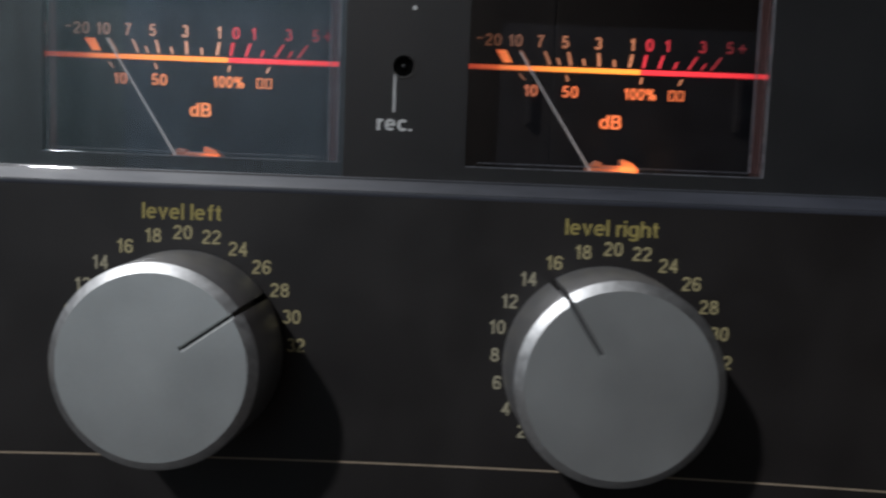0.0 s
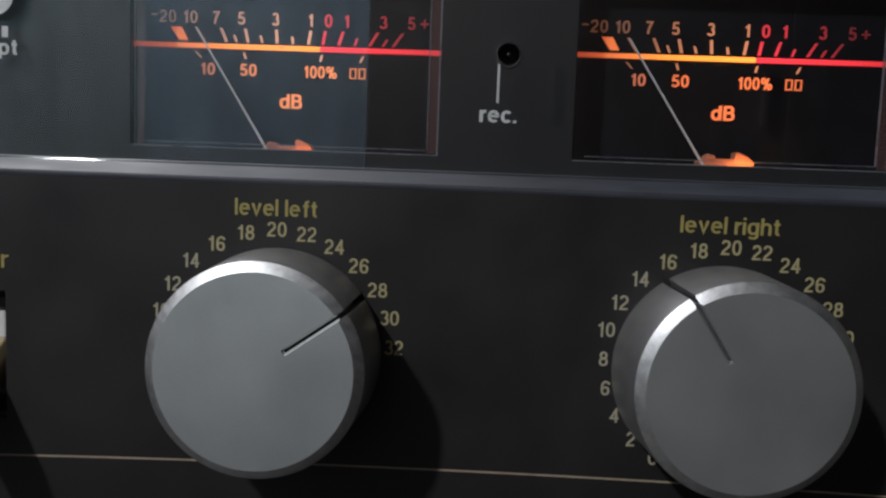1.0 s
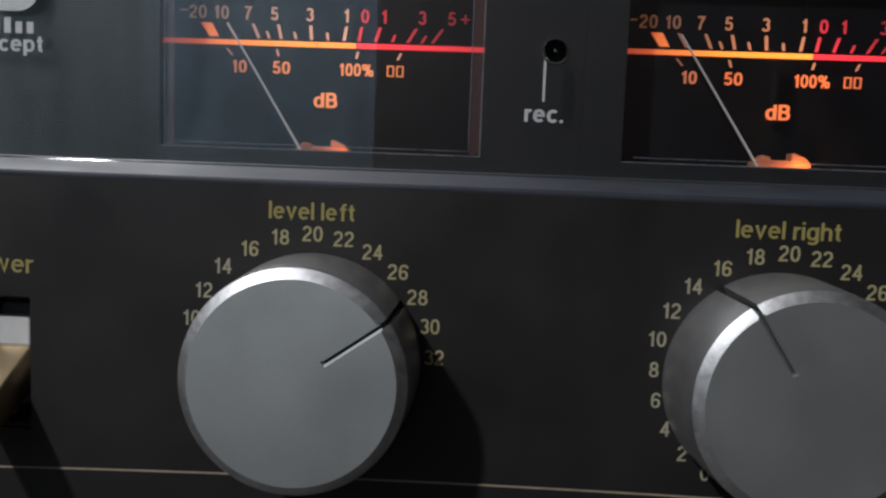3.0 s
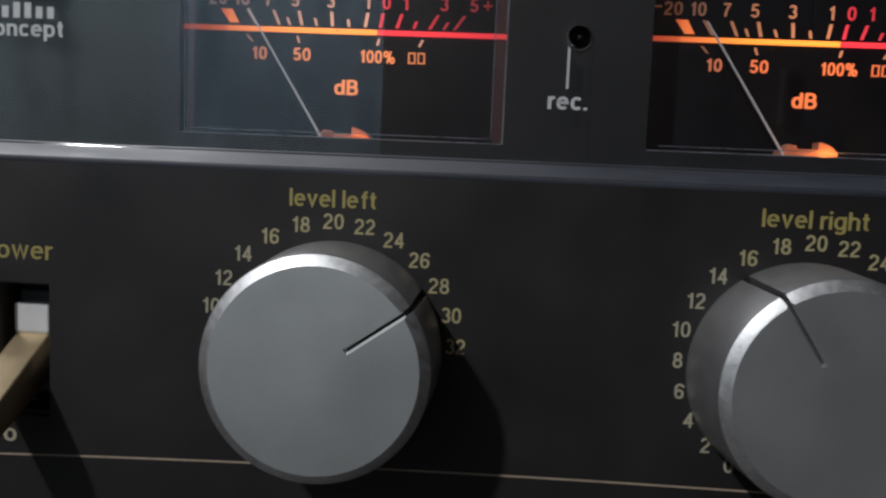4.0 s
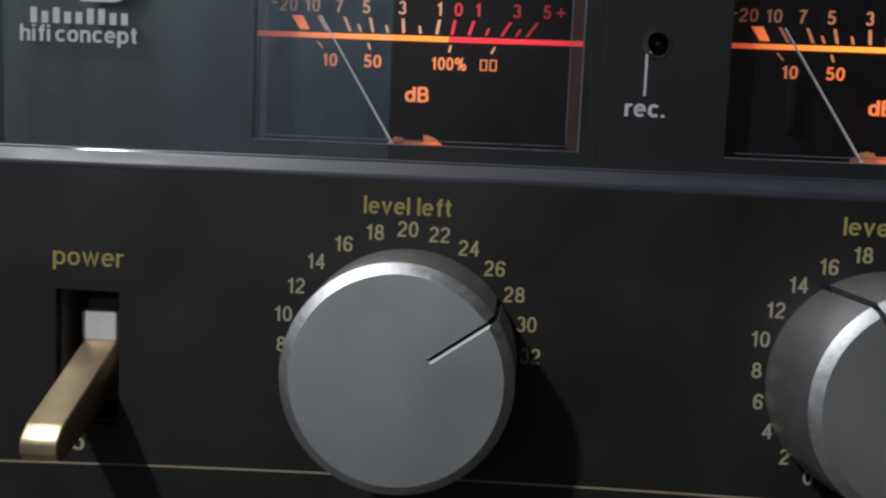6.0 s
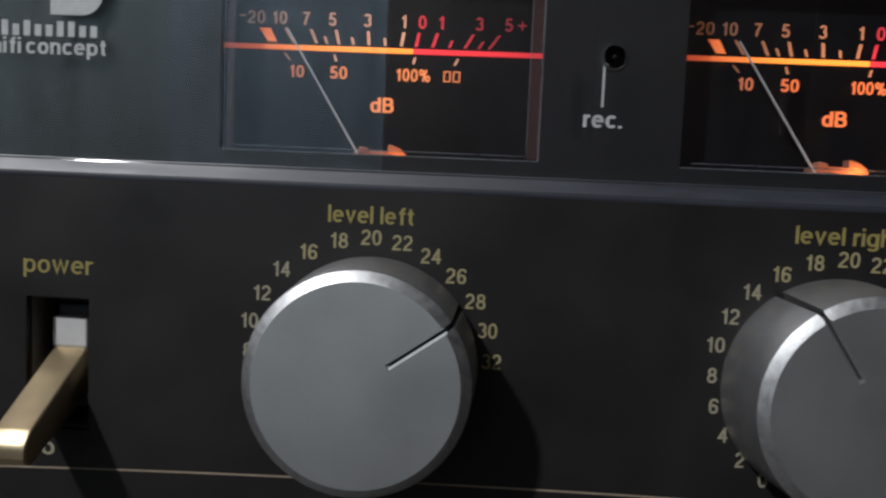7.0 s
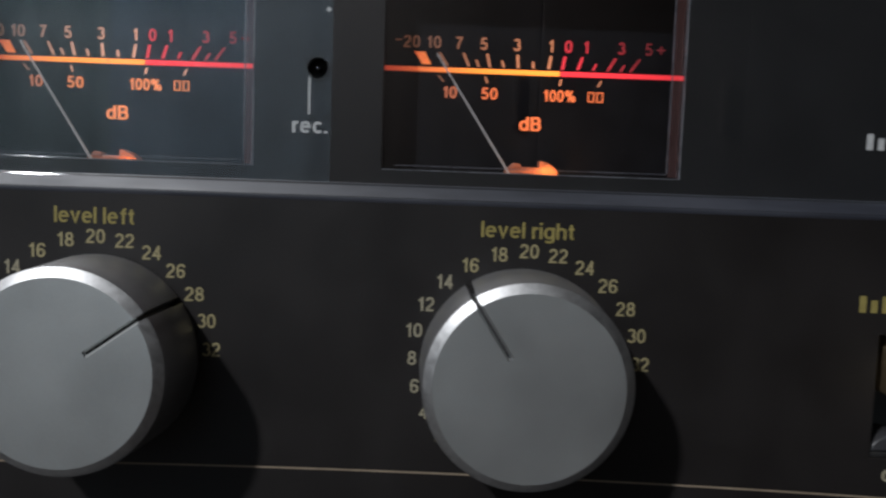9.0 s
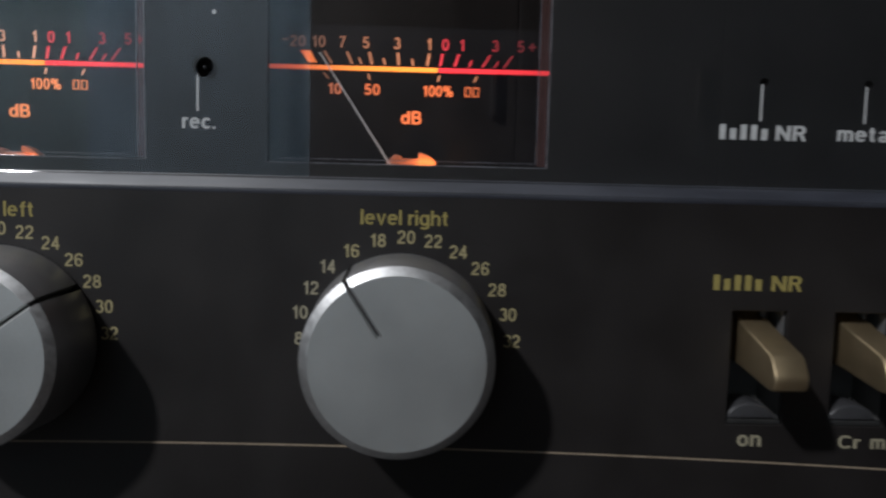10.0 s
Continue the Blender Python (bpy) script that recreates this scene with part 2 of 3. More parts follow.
def glyph(c):
    if c == "0":
        return [ring(0.27, 0.5, 0.20, 0.43)]
    if c == "1":
        return [[(0.27, 0), (0.27, 1)], [(0.05, 0.75), (0.15, 0.77), (0.22, 0.83)]]
    if c == "2":
        return [arc(0.27, 0.69, 0.19, 0.24, 172, -28) + [(0.14, 0.24), (0.08, 0.07), (0.50, 0.07)]]
    if c == "3":
        return [arc(0.26, 0.72, 0.17, 0.21, 160, -80), arc(0.26, 0.29, 0.20, 0.22, 84, -164)]
    if c == "4":
        return [[(0.36, 0.90), (0.08, 0.30), (0.54, 0.30)], [(0.38, 0), (0.38, 1)]]
    if c == "5":
        return [[(0.47, 0.93), (0.15, 0.93), (0.10, 0.46)], arc(0.26, 0.32, 0.20, 0.25, 138, -160)]
    if c == "6":
        return [ring(0.27, 0.31, 0.19, 0.24), arc(0.30, 0.52, 0.23, 0.41, 32, 196)]
    if c == "7":
        return [[(0.04, 0.93), (0.46, 0.93), (0.34, 0.66), (0.24, 0.36), (0.19, 0)]]
    if c == "8":
        return [ring(0.27, 0.73, 0.165, 0.20), ring(0.27, 0.29, 0.20, 0.22)]
    if c == "%":
        return [ring(0.20, 0.74, 0.13, 0.19), ring(0.68, 0.26, 0.13, 0.19), [(0.30, 0.02), (0.58, 0.98)]]
    if c == "l":
        return [[(0.07, 0), (0.07, 1)]]
    if c == "i":
        return [[(0.07, 0), (0.07, 0.73)], [(0.07, 0.86), (0.07, 1)]]
    if c == ".":
        return [[(0.07, 0), (0.07, 0.15)]]
    if c == "e":
        return [[(0.09, 0.39), (0.455, 0.39)] + arc(0.26, **BOWL, start=8, end=318)]
    if c == "c":
        return [arc(0.26, **BOWL, start=42, end=318)]
    if c == "o":
        return [ring(0.26, **BOWL)]
    if c == "v":
        return [[(0.05, 0.73), (0.24, 0.06), (0.43, 0.73)]]
    if c == "w":
        return [[(0.05, 0.73), (0.20, 0.06), (0.35, 0.70), (0.50, 0.06), (0.65, 0.73)]]
    if c == "f":
        return [[(0.15, 0), (0.15, 0.76)] + arc(0.29, 0.77, 0.14, 0.16, 170, 85, 6), [(0.01, 0.665), (0.31, 0.665)]]
    if c == "t":
        return [[(0.15, 0.93), (0.15, 0.20)] + arc(0.27, 0.20, 0.12, 0.13, 190, 275, 6), [(0.01, 0.665), (0.30, 0.665)]]
    if c == "r":
        return [[(0.07, 0), (0.07, 0.73)], arc(0.28, 0.42, 0.20, 0.235, 170, 82, 8)]
    if c in "nhm":
        wide = 0.175 if c != "m" else 0.15
        arch = arc(0.08 + wide, 0.46, wide, 0.20, 172, 0, 10) + [(0.08 + 2 * wide, 0)]
        lines = [[(0.07, 0), (0.07, 1 if c == "h" else 0.73)], arch]
        return lines + [[(x + 2 * wide, z) for x, z in arch]] if c == "m" else lines
    if c in "gdp":
        bowl = ring(0.27 if c == "p" else 0.26, **BOWL)
        if c == "g":
            return [bowl, [(0.46, 0.73), (0.46, 0.0)] + arc(0.265, -0.01, 0.195, 0.18, 0, -150)]
        return [bowl, [(0.46, 0), (0.46, 1)] if c == "d" else [(0.07, -0.26), (0.07, 0.73)]]
    if c == "a":
        return [arc(0.24, 0.50, 0.17, 0.165, 165, 0, 10) + [(0.41, 0)], ring(0.235, 0.20, 0.165, 0.135)]
    if c in "BR":
        upper = [(0.08, 0.93), (0.30, 0.93)] + arc(0.31, 0.725, 0.16, 0.205, 90, -90) + [(0.08, 0.52)]
        lower = [(0.10, 0.52), (0.32, 0.52)] + arc(0.33, 0.295, 0.18, 0.225, 90, -90) + [(0.08, 0.07)]
        return [[(0.07, 0), (0.07, 1)], upper, lower if c == "B" else [(0.32, 0.50), (0.50, 0)]]
    if c == "N":
        return [[(0.07, 0), (0.07, 1)], [(0.55, 0), (0.55, 1)], [(0.09, 0.97), (0.53, 0.03)]]
    if c == "C":
        return [arc(0.34, 0.5, 0.27, 0.43, 42, 318, 20)]
    return []


def stroked(bm, line, thick, place, y, deep=0.06):
    """A band of even width along a line, with its own depth; place() turns letter units into millimetres."""
    n, loop = len(line), math.dist(line[0], line[-1]) < 1e-4
    pts = [Vector(p) for p in (line[:-1] if loop else line)]
    n = len(pts)
    rows = []
    for k, p in enumerate(pts):
        into = p - pts[k - 1] if loop or k else pts[1] - p
        out = pts[(k + 1) % n] - p if loop or k < n - 1 else into
        a, b = Vector((-into.y, into.x)).normalized(), Vector((-out.y, out.x)).normalized()
        side = (a + b).normalized() if (a + b).length > 1e-6 else a
        side = side * (thick / 2 / max(0.45, side.dot(a)))
        rows.append([bm.verts.new(Vector((q[0], d, q[1])) * MM) for d in (y, y + deep) for q in (place(*(p + side)), place(*(p - side)))])
    pairs = list(zip(rows, rows[1:])) + ([(rows[-1], rows[0])] if loop else [])
    for r, t in pairs:
        for i, j in ((0, 1), (1, 3), (3, 2), (2, 0)):
            bm.faces.new((r[i], r[j], t[j], t[i]))
    if not loop:
        for r in (rows[0], rows[-1]):
            bm.faces.new((r[0], r[1], r[3], r[2]))


def printed(mat, parent, body, cx, base, height, y, width=None, weight=0.15, gap=0.09, name="letter", space=0.27):
    """Printed writing, a mesh for each character. height: of a capital; width: of the whole, in millimetres."""
    x, cells = 0.0, []
    for c in body:
        lines = glyph(c)
        if not lines:
            x += space
            continue
        lo, hi = min(p[0] for l in lines for p in l) - weight / 2, max(p[0] for l in lines for p in l) + weight / 2
        if c == "1":
            lo, hi = -0.06, 0.42
        x -= 0.05 if c == "t" else 0
        cells.append((lines, x - lo))
        x += hi - lo + gap - (0.09 if c == "r" else 0.06 if c == "f" else 0)
    whole = x - gap
    sx = width / whole if width else height * 1.13
    for lines, at in cells:
        bm = bmesh.new()
        for k, line in enumerate(lines):
            stroked(bm, line, weight, lambda u, v: (cx + (u + at - whole / 2) * sx, base + v * height), y - 0.04 - 0.003 * k)
        bmesh.ops.recalc_face_normals(bm, faces=bm.faces[:])
        part(name, bm, mat, parent)


def strokes(lengths, x0, x1, base, height, y, mat, parent):
    """A word as plain bars, one a letter, each of its height."""
    step = (x1 - x0) / len(lengths)
    for k, tall in enumerate(lengths):
        if tall:
            part("letter_bar", box(x0 + step * (k + 0.18), x0 + step * (k + 0.76), y - 0.04, y + 0.02, base, base + height * tall), mat, parent)


# ---- the room ----
def slab(name, x0, x1, y0, y1, z0, z1, mat, kind_label):
    return tagged(part(name, box(x0 * 1000, x1 * 1000, y0 * 1000, y1 * 1000, z0 * 1000, z1 * 1000), mat), kind_label, "", "", "structure")


BACK = -2.52
slab("floor", -2.4, 5.4, BACK - 0.1, 0.9, -0.85, -0.75, FLOOR, "brown boarded floor of the room")
slab("ceiling", -2.4, 5.4, BACK - 0.1, 0.9, 1.72, 1.82, CEIL, "plain grey painted ceiling")
slab("wall_north", -2.4, 5.4, 0.8, 0.9, -0.75, 1.72, DARKWALL, "dark slate painted wall behind the deck")
slab("wall_south", -2.4, 5.4, BACK - 0.1, BACK, -0.75, 1.72, DARKWALL, "dark slate painted wall behind the curtains")
slab("wall_west", -2.4, -2.3, BACK, 0.8, -0.75, 1.72, DARKWALL, "dark slate painted side wall")
slab("wall_east", 5.3, 5.4, BACK, 0.8, -0.75, 1.72, DARKWALL, "dark slate painted side wall")

fitting = new("pendant_lamp")
fitting.location = (PENDANT_BULB.x, PENDANT_BULB.y, 1.72)
tagged(fitting, "bare white pendant lamp on a thin cord, switched on", "lamp")
for name, profile, mat in (("rose", [(0, 0), (34, 0), (45, 14), (45, 22), (0, 22)], WHITE), ("cord", [(0, -262), (3, -262), (3, 1), (0, 1)], BLACK),
                           ("socket", [(0, -292), (17, -292), (19, -288), (19, -262), (12, -246), (0, -244)], BLACK)):
    piece = part(name, turned([(r, -h) for r, h in profile], 0, 0, 32), mat, fitting, "", 40)
    piece.matrix_basis = Matrix.Translation(fitting.location - Vector((0, 0, 0.023))) @ pose(0, 0, 0, -90, 0, 0)

# Added, unseen: stands in for the camera holder's dark reflection in the display.
wardrobe = new("wardrobe")
wardrobe.location = (1.22, -2.3, -0.75)
tagged(wardrobe, "added tall dark wooden wardrobe, standing in for a dark reflection", "wardrobe")
part("body", box(-322, 2750, -2515, -2080, -750, 1690, 8), DARKWOOD, wardrobe)
for k in range(5):
    x = -314 + 612 * k
    door = part("door", box(x, x + 609, -2079, -2060, -690, 1660, 4), DARKWOOD, wardrobe)
    part("handle", box(x + 530, x + 550, -2059, -2035, 300, 460, 4), DARKWOOD, door)


def hung_cloth(x0, x1, mat, label):
    """A curtain on its own rail, in shallow folds."""
    bm, cols, n = bmesh.new(), [], round((x1 - x0) / 9)
    for k in range(n + 1):
        x = x0 + (x1 - x0) * k / n
        u = x / 1480
        y = -2462 + 6 * math.sin(u * 74 + 1.7 * math.sin(u * 9)) + 9 * math.sin(u * 31)
        cols.append([bm.verts.new(Vector((x + 6 * math.sin(z * 0.004 + u * 20), y, z)) * MM) for z in (-60, 500, 1050, 1640)])
    for a, b in zip(cols, cols[1:]):
        for k in range(3):
            bm.faces.new((a[k], b[k], b[k + 1], a[k + 1]))
    bmesh.ops.solidify(bm, geom=bm.faces[:], thickness=0.002)
    curtain = new("curtain")
    curtain.location = ((x0 + x1) / 2 * MM, -2.46, -0.06)
    tagged(curtain, label, "curtain", "curtains on the wall")
    part("cloth", bm, mat, curtain, "", 60)
    part("curtain_rail", box(x0, x1, -2485, -2440, 1645, 1660, 3), ALU_SIDE, curtain)


# Unseen curtains, added to give the display its pale blue-grey reflection.
hung_cloth(-1150, -340, CLOTH, "added grey-blue sill-length curtain in folds, mirrored in the display")
hung_cloth(-1760, -1151, GREENCLOTH, "added grey-green sill-length curtain in folds, mirrored in the display")

table = new("table")
table.location = (0.1, 0.2, -0.75)
tagged(table, "black-stained wooden table that carries the deck", "table")
part("tabletop", box(-450, 650, -60, 560, -30, 0, 4), TABLEWOOD, table)
for x in (-430, 580):
    for y in (-40, 490):
        part("leg", box(x, x + 50, y, y + 50, -750, -30.5, 4), TABLEWOOD, table)

# ---- the deck ----
deck = new("cassette_deck")
deck.location = (0.082, 0.13, 0)
tagged(deck, "black hi-fi cassette deck with two lit meters and silver knobs", "cassette deck")
X0, X1, ZL, ZT = -136, 300, 14, 160
EDGE = 97.0
SLOTS = ((-95.3, 11.2), (111.6, 11.2), (132.6, 11.2))

part("case", box(X0 + 2, X1 - 2, 16, 270, ZL, ZT, 1.2), CASE, deck)
for x in (X0 + 30, X1 - 30):
    for y in (40, 240):
        part("foot", turned([(0, -7), (13, -7), (14, -6), (14, 7), (0, 7)], 0, 0, 32), BLACK, deck).matrix_basis = Matrix.Translation((x * MM, y * MM, 7 * MM)) @ pose(0, 0, 0, 90)

lower = part_mesh("lower_panel", carved(box(X0, X1, 0, 15.8, ZL, EDGE - 0.9, 0.3), [box(c - w / 2, c + w / 2, -1, 11, 51.0, 74.6) for c, w in SLOTS], 0.18),
                  PANEL, deck, "black lacquered metal panel with gold print")
stripe = bmesh.new()
stroked(stripe, [(x, 45.2 - 1.6e-4 * x * x) for x in range(X0 + 1, X1, 5)], 0.34, lambda u, v: (u, v), -0.05, 0.12)  # printed with a slight bow
bmesh.ops.recalc_face_normals(stripe, faces=stripe.faces[:])
part("pinstripe", stripe, LINE, lower, "thin copper-coloured line")

# moulding under the display
ledge = part("ledge", prism([(0.985, 99.3), (0.92, 99.15), (0.82, 98.98), (0.76, 98.83), (0.06, 96.78), (-0.01, 96.64), (-0.03, 96.46), (-0.03, 95.84), (-0.004, 95.8), (-0.004, 96.11), (2.9, 96.11), (2.9, 98.77), (0.99, 98.77)], X0, X1, "x"), TRIM, deck,
             "dark glossy sloping moulding", 50)
ledge.data.materials.append(material("worn_moulding_edge", (0.03, 0.032, 0.036), 0.06, vary=0.4, scale=400, spec=0.5, rough_vary=0.03, bump=0.1, fine=700, stretch=(0.12, 1, 1)))
for p in ledge.data.polygons:
    if p.normal.y < -0.6 and (96.65 * MM < p.center.z < 96.78 * MM or 98.84 * MM < p.center.z < 99.14 * MM):
        p.material_index = 1
# display: dark backing with openings, behind a clear sheet
METERS = ((-40.0, 0.0, 0.0), (40.0, 0.7, 0.6))
LEDS = ((-0.1, 2.0), (110.9, 0.9), (132.0, 0.9))
cut = [box(c - 28, c + 28, 2, 8, 102, 138) for c, _, _ in METERS]
cut += [turned([(0, 2), (r, 2), (r, 9), (0, 9)], x, 120.1, 40) for x, r in LEDS]
backing = part_mesh("display_backing", carved(box(X0, X1, 3.0, 4.4, 98.8, ZT - 1), cut, 0.12), BACKING, deck, "charcoal plastic backing plate")
holes = [turned([(0, 0), (r, 0), (r, 4), (0, 4)], x, 120.1, 40) for x, r in LEDS[:1]]
sheet = part_mesh("display_window", carved(box(X0, X1, 1.0, 2.8, 98.8, ZT - 1, 0.15), holes), ACRYLIC, deck, "clear acrylic sheet")
sheet.visible_shadow = False
for x, r in LEDS:
    well = part("indicator", turned([(0, 5.6), (0.96 * r, 5.6), (0.96 * r, 6.5), (0, 6.5)], x, 120.1, 32), BLACK, deck, "unlit dark indicator")
    tip = 2.2 if r > 1 else 3.4
    part("lens", turned([(0, tip), (0.1 * r, tip + 0.02), (0.17 * r, tip + 0.1), (0.21 * r, tip + 0.25), (0.23 * r, tip + 0.6), (0.23 * r, 5.7), (0, 5.7)], x, 120.1, 32), LENS, well, "small glossy dark lens", 40)
part("bezel", turned([(2.0, 2.99), (2.0, 2.88), (2.06, 2.83), (2.24, 2.83), (2.3, 2.88), (2.3, 2.99)], -0.1, 120.1, 48), BLACK, deck, "thin dark rim of the recording lamp", 40)
part("printed_dot", turned([(0, 2.86), (0.42, 2.86), (0.42, 2.96), (0, 2.96)], 1.6, 130.9, 24), WHITE, sheet, "small pale printed dot")


# ---- meters ----
def mark(points, glow, name, parent, y=9.86):
    part(name, prism(points, y, y + 0.1), glow, parent)


def slanted(xt, zt, xb, zb, w):
    return [(xt - w / 2, zt), (xt + w / 2, zt), (xb + w / 2, zb), (xb - w / 2, zb)]


for cx, dx, dz in METERS:
    ox = cx + dx
    meter = part("meter", box(cx - 31.5, cx + 31.5, 10.0, 12.0, 98.0, 139), DIAL, deck, "lit needle meter with a dark dial")
    for b in ((cx - 33, cx - 31.4, 4.5, 9.95, 98, 139), (cx + 31.4, cx + 33, 4.5, 9.95, 98, 139), (cx - 31.3, cx + 31.3, 4.5, 9.95, 97, 98.2), (cx - 31.3, cx + 31.3, 4.5, 9.95, 138.6, 140)):
        part("housing_wall", box(*b), BOX, meter)
    glass = part("cover", box(cx - 27.8, cx + 27.8, 3.4, 4.0, 102.15, 137.8, 0.1), COVER, meter, "clear plastic cover")
    glass.visible_shadow = False
    for b in ((cx + 25.8, cx + 25.95, 4.2, 4.7, 103.0, 137), (cx - 25.7, cx + 25.7, 4.2, 4.7, 102.85, 102.98)):
        part("cover_rim", box(*b), EDGE_LIT, meter, "moulded rim of clear plastic")
    for x in (cx - 27.7, cx + 26.0)[cx > 0:]:
        edge = part("cover_border", box(x, x + 1.7, 4.15, 4.35, 102.4, 137.4), MILKY, meter, "milky border of the clear cover, reddish glow in its colour")
        edge.visible_shadow = False
    for b in ((cx - 27.9, cx + 27.9, 2.95, 3.3, 101.95, 102.12), (cx + 27.75, cx + 27.95, 2.95, 3.3, 102.15, 137.8)):
        part("cover_lip", box(*b), EDGE_LIT, meter, "pale edge of the clear cover")
    k = 1.08 if cx < 0 else 1.4
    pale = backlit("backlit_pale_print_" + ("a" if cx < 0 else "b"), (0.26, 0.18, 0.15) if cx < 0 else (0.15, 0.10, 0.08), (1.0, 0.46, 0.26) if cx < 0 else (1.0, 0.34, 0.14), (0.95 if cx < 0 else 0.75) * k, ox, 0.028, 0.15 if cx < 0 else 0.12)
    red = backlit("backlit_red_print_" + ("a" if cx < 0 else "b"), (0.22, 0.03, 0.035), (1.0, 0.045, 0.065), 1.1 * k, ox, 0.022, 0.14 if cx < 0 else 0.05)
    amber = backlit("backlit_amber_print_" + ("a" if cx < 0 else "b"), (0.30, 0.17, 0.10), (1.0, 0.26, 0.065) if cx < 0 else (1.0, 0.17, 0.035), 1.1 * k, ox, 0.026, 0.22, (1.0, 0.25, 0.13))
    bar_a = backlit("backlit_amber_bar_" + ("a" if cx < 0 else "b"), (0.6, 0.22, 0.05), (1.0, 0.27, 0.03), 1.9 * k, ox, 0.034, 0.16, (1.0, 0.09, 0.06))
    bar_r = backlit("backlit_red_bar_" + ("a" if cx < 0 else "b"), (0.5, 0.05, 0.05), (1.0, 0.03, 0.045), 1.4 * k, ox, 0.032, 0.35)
    zb = 121.25 + dz
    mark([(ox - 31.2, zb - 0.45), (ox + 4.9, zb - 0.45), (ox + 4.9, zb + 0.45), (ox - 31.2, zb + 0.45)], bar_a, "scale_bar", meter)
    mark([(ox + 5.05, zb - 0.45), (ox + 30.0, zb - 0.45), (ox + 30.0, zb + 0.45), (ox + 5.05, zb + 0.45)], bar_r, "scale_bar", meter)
    if cx < 0:
        part("speck", turned([(0, 9.8), (0.17, 9.82), (0.17, 9.9), (0, 9.9)], ox - 2.2, zb + 0.1, 12), BLACK, meter, "dark speck on the bar")
    mark([(ox - 23.5, 124.6 + dz), (ox - 21.4, 124.6 + dz), (ox - 20.1, 122.2 + dz), (ox - 21.8, 122.2 + dz)], bar_a, "scale_block", meter)
    for xt, xb, big, red_one in ((-18.6, -17.0, 1, 0), (-13.9, -12.8, 1, 0), (-11.4, -10.85, 0, 0), (-9.3, -8.7, 1, 0), (-6.4, -6.0, 0, 0), (-3.4, -3.2, 1, 0), (-0.4, -0.2, 0, 0),
                                 (3.1, 2.7, 1, 0), (5.85, 5.4, 1, 1), (9.2, 8.4, 1, 1), (11.9, 11.4, 0, 1), (15.7, 14.2, 1, 1), (17.5, 16.7, 0, 1), (20.4, 18.6, 1, 1)):
        mark(slanted(ox + xt, (124.6 if big else 123.4) + dz, ox + xb, 122.1 + dz, 0.55 if big else 0.45), red if red_one else pale, "tick", meter)
    for xt, xb in ((-18.7, -17.6), (-9.5, -9.1), (5.3, 5.0), (13.1, 12.5)):
        mark(slanted(ox + xt, 120.2 + dz, ox + xb, 119.0 + dz, 0.4), pale, "tick", meter)
    for word, x, red_one in (("20", -24.0, 0), ("10", -19.8, 0), ("7", -14.9, 0), ("5", -10.0, 0), ("3", -3.6, 0), ("1", 3.0, 0), ("0", 6.4, 1), ("1", 9.8, 1), ("3", 16.7, 1), ("5", 22.0, 1)):
        printed(red if red_one else pale, meter, word, ox + x, 125.35 + dz, 2.3, 9.9, None, 0.155, 0.09, "numeral")
    mark([(ox - 27.2, 126.6 + dz), (ox - 26.0, 126.6 + dz), (ox - 26.0, 126.9 + dz), (ox - 27.2, 126.9 + dz)], pale, "sign", meter)
    plus = box(ox + 23.6, ox + 25.2, 9.86, 9.96, 126.3 + dz, 126.6 + dz)
    box(ox + 24.25, ox + 24.55, 9.84, 9.96, 125.65 + dz, 127.25 + dz, bm=plus)
    part("sign", plus, red, meter)
    for word, x, w in (("10", -16.4, 2.9), ("50", -8.6, 3.2), ("100%", 5.0, 6.4)):
        printed(amber, meter, word, ox + x, 115.9 + dz, 2.2, 9.9, w, 0.165, 0.08, "numeral")
    printed(amber, meter, "dB", ox - 0.4, 110.1 + dz, 2.65, 9.9, 4.3, 0.17)
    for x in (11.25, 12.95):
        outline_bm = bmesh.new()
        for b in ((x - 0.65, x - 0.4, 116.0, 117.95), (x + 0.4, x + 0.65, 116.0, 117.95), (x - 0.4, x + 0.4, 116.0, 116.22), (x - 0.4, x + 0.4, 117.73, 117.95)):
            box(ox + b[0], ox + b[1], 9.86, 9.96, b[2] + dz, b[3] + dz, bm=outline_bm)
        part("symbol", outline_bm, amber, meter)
    # needle and the magnet piece below it
    px, pz = (ox - 4.4, 102.9) if cx < 0 else (35.3, 103.6)
    tip = (ox - 17.4, 124.0) if cx < 0 else (21.7, 124.3)
    nx, nz = tip[0] - px, tip[1] - pz
    ln = math.hypot(nx, nz)
    sx, sz = -nz / ln * 0.2, nx / ln * 0.2
    part("needle", prism([(px + sx - nx * 0.12, pz + sz - nz * 0.12), (px - sx - nx * 0.12, pz - sz - nz * 0.12), (tip[0] - sx * 0.6, tip[1] - sz * 0.6), (tip[0] + sx * 0.6, tip[1] + sz * 0.6)], 6.4, 6.7),
         NEEDLE, meter, "thin pale grey needle")
    yoke = prism([(ox - 5.2, 100.5), (ox + 4.9, 100.5), (ox + 4.9, 102.3 + dz), (ox + 4.2, 102.9 + dz), (ox - 4.4, 102.9 + dz), (ox - 5.2, 102.3 + dz)], 7.1, 9.6, "y", 0.15)
    prism([(ox + 1.3, 102.7 + dz), (ox + 4.7, 102.5 + dz), (ox + 3.6, 103.5 + dz), (ox + 1.8, 104.2 + dz), (ox + 1.3, 104.1 + dz)], 6.9, 9.2, "y", 0.12, bm=yoke)
    prism([(ox - 4.7, 102.5 + dz), (ox - 2.2, 102.7 + dz), (ox - 2.2, 103.4 + dz), (ox - 3.6, 103.7 + dz)], 6.9, 9.2, "y", 0.12, bm=yoke)
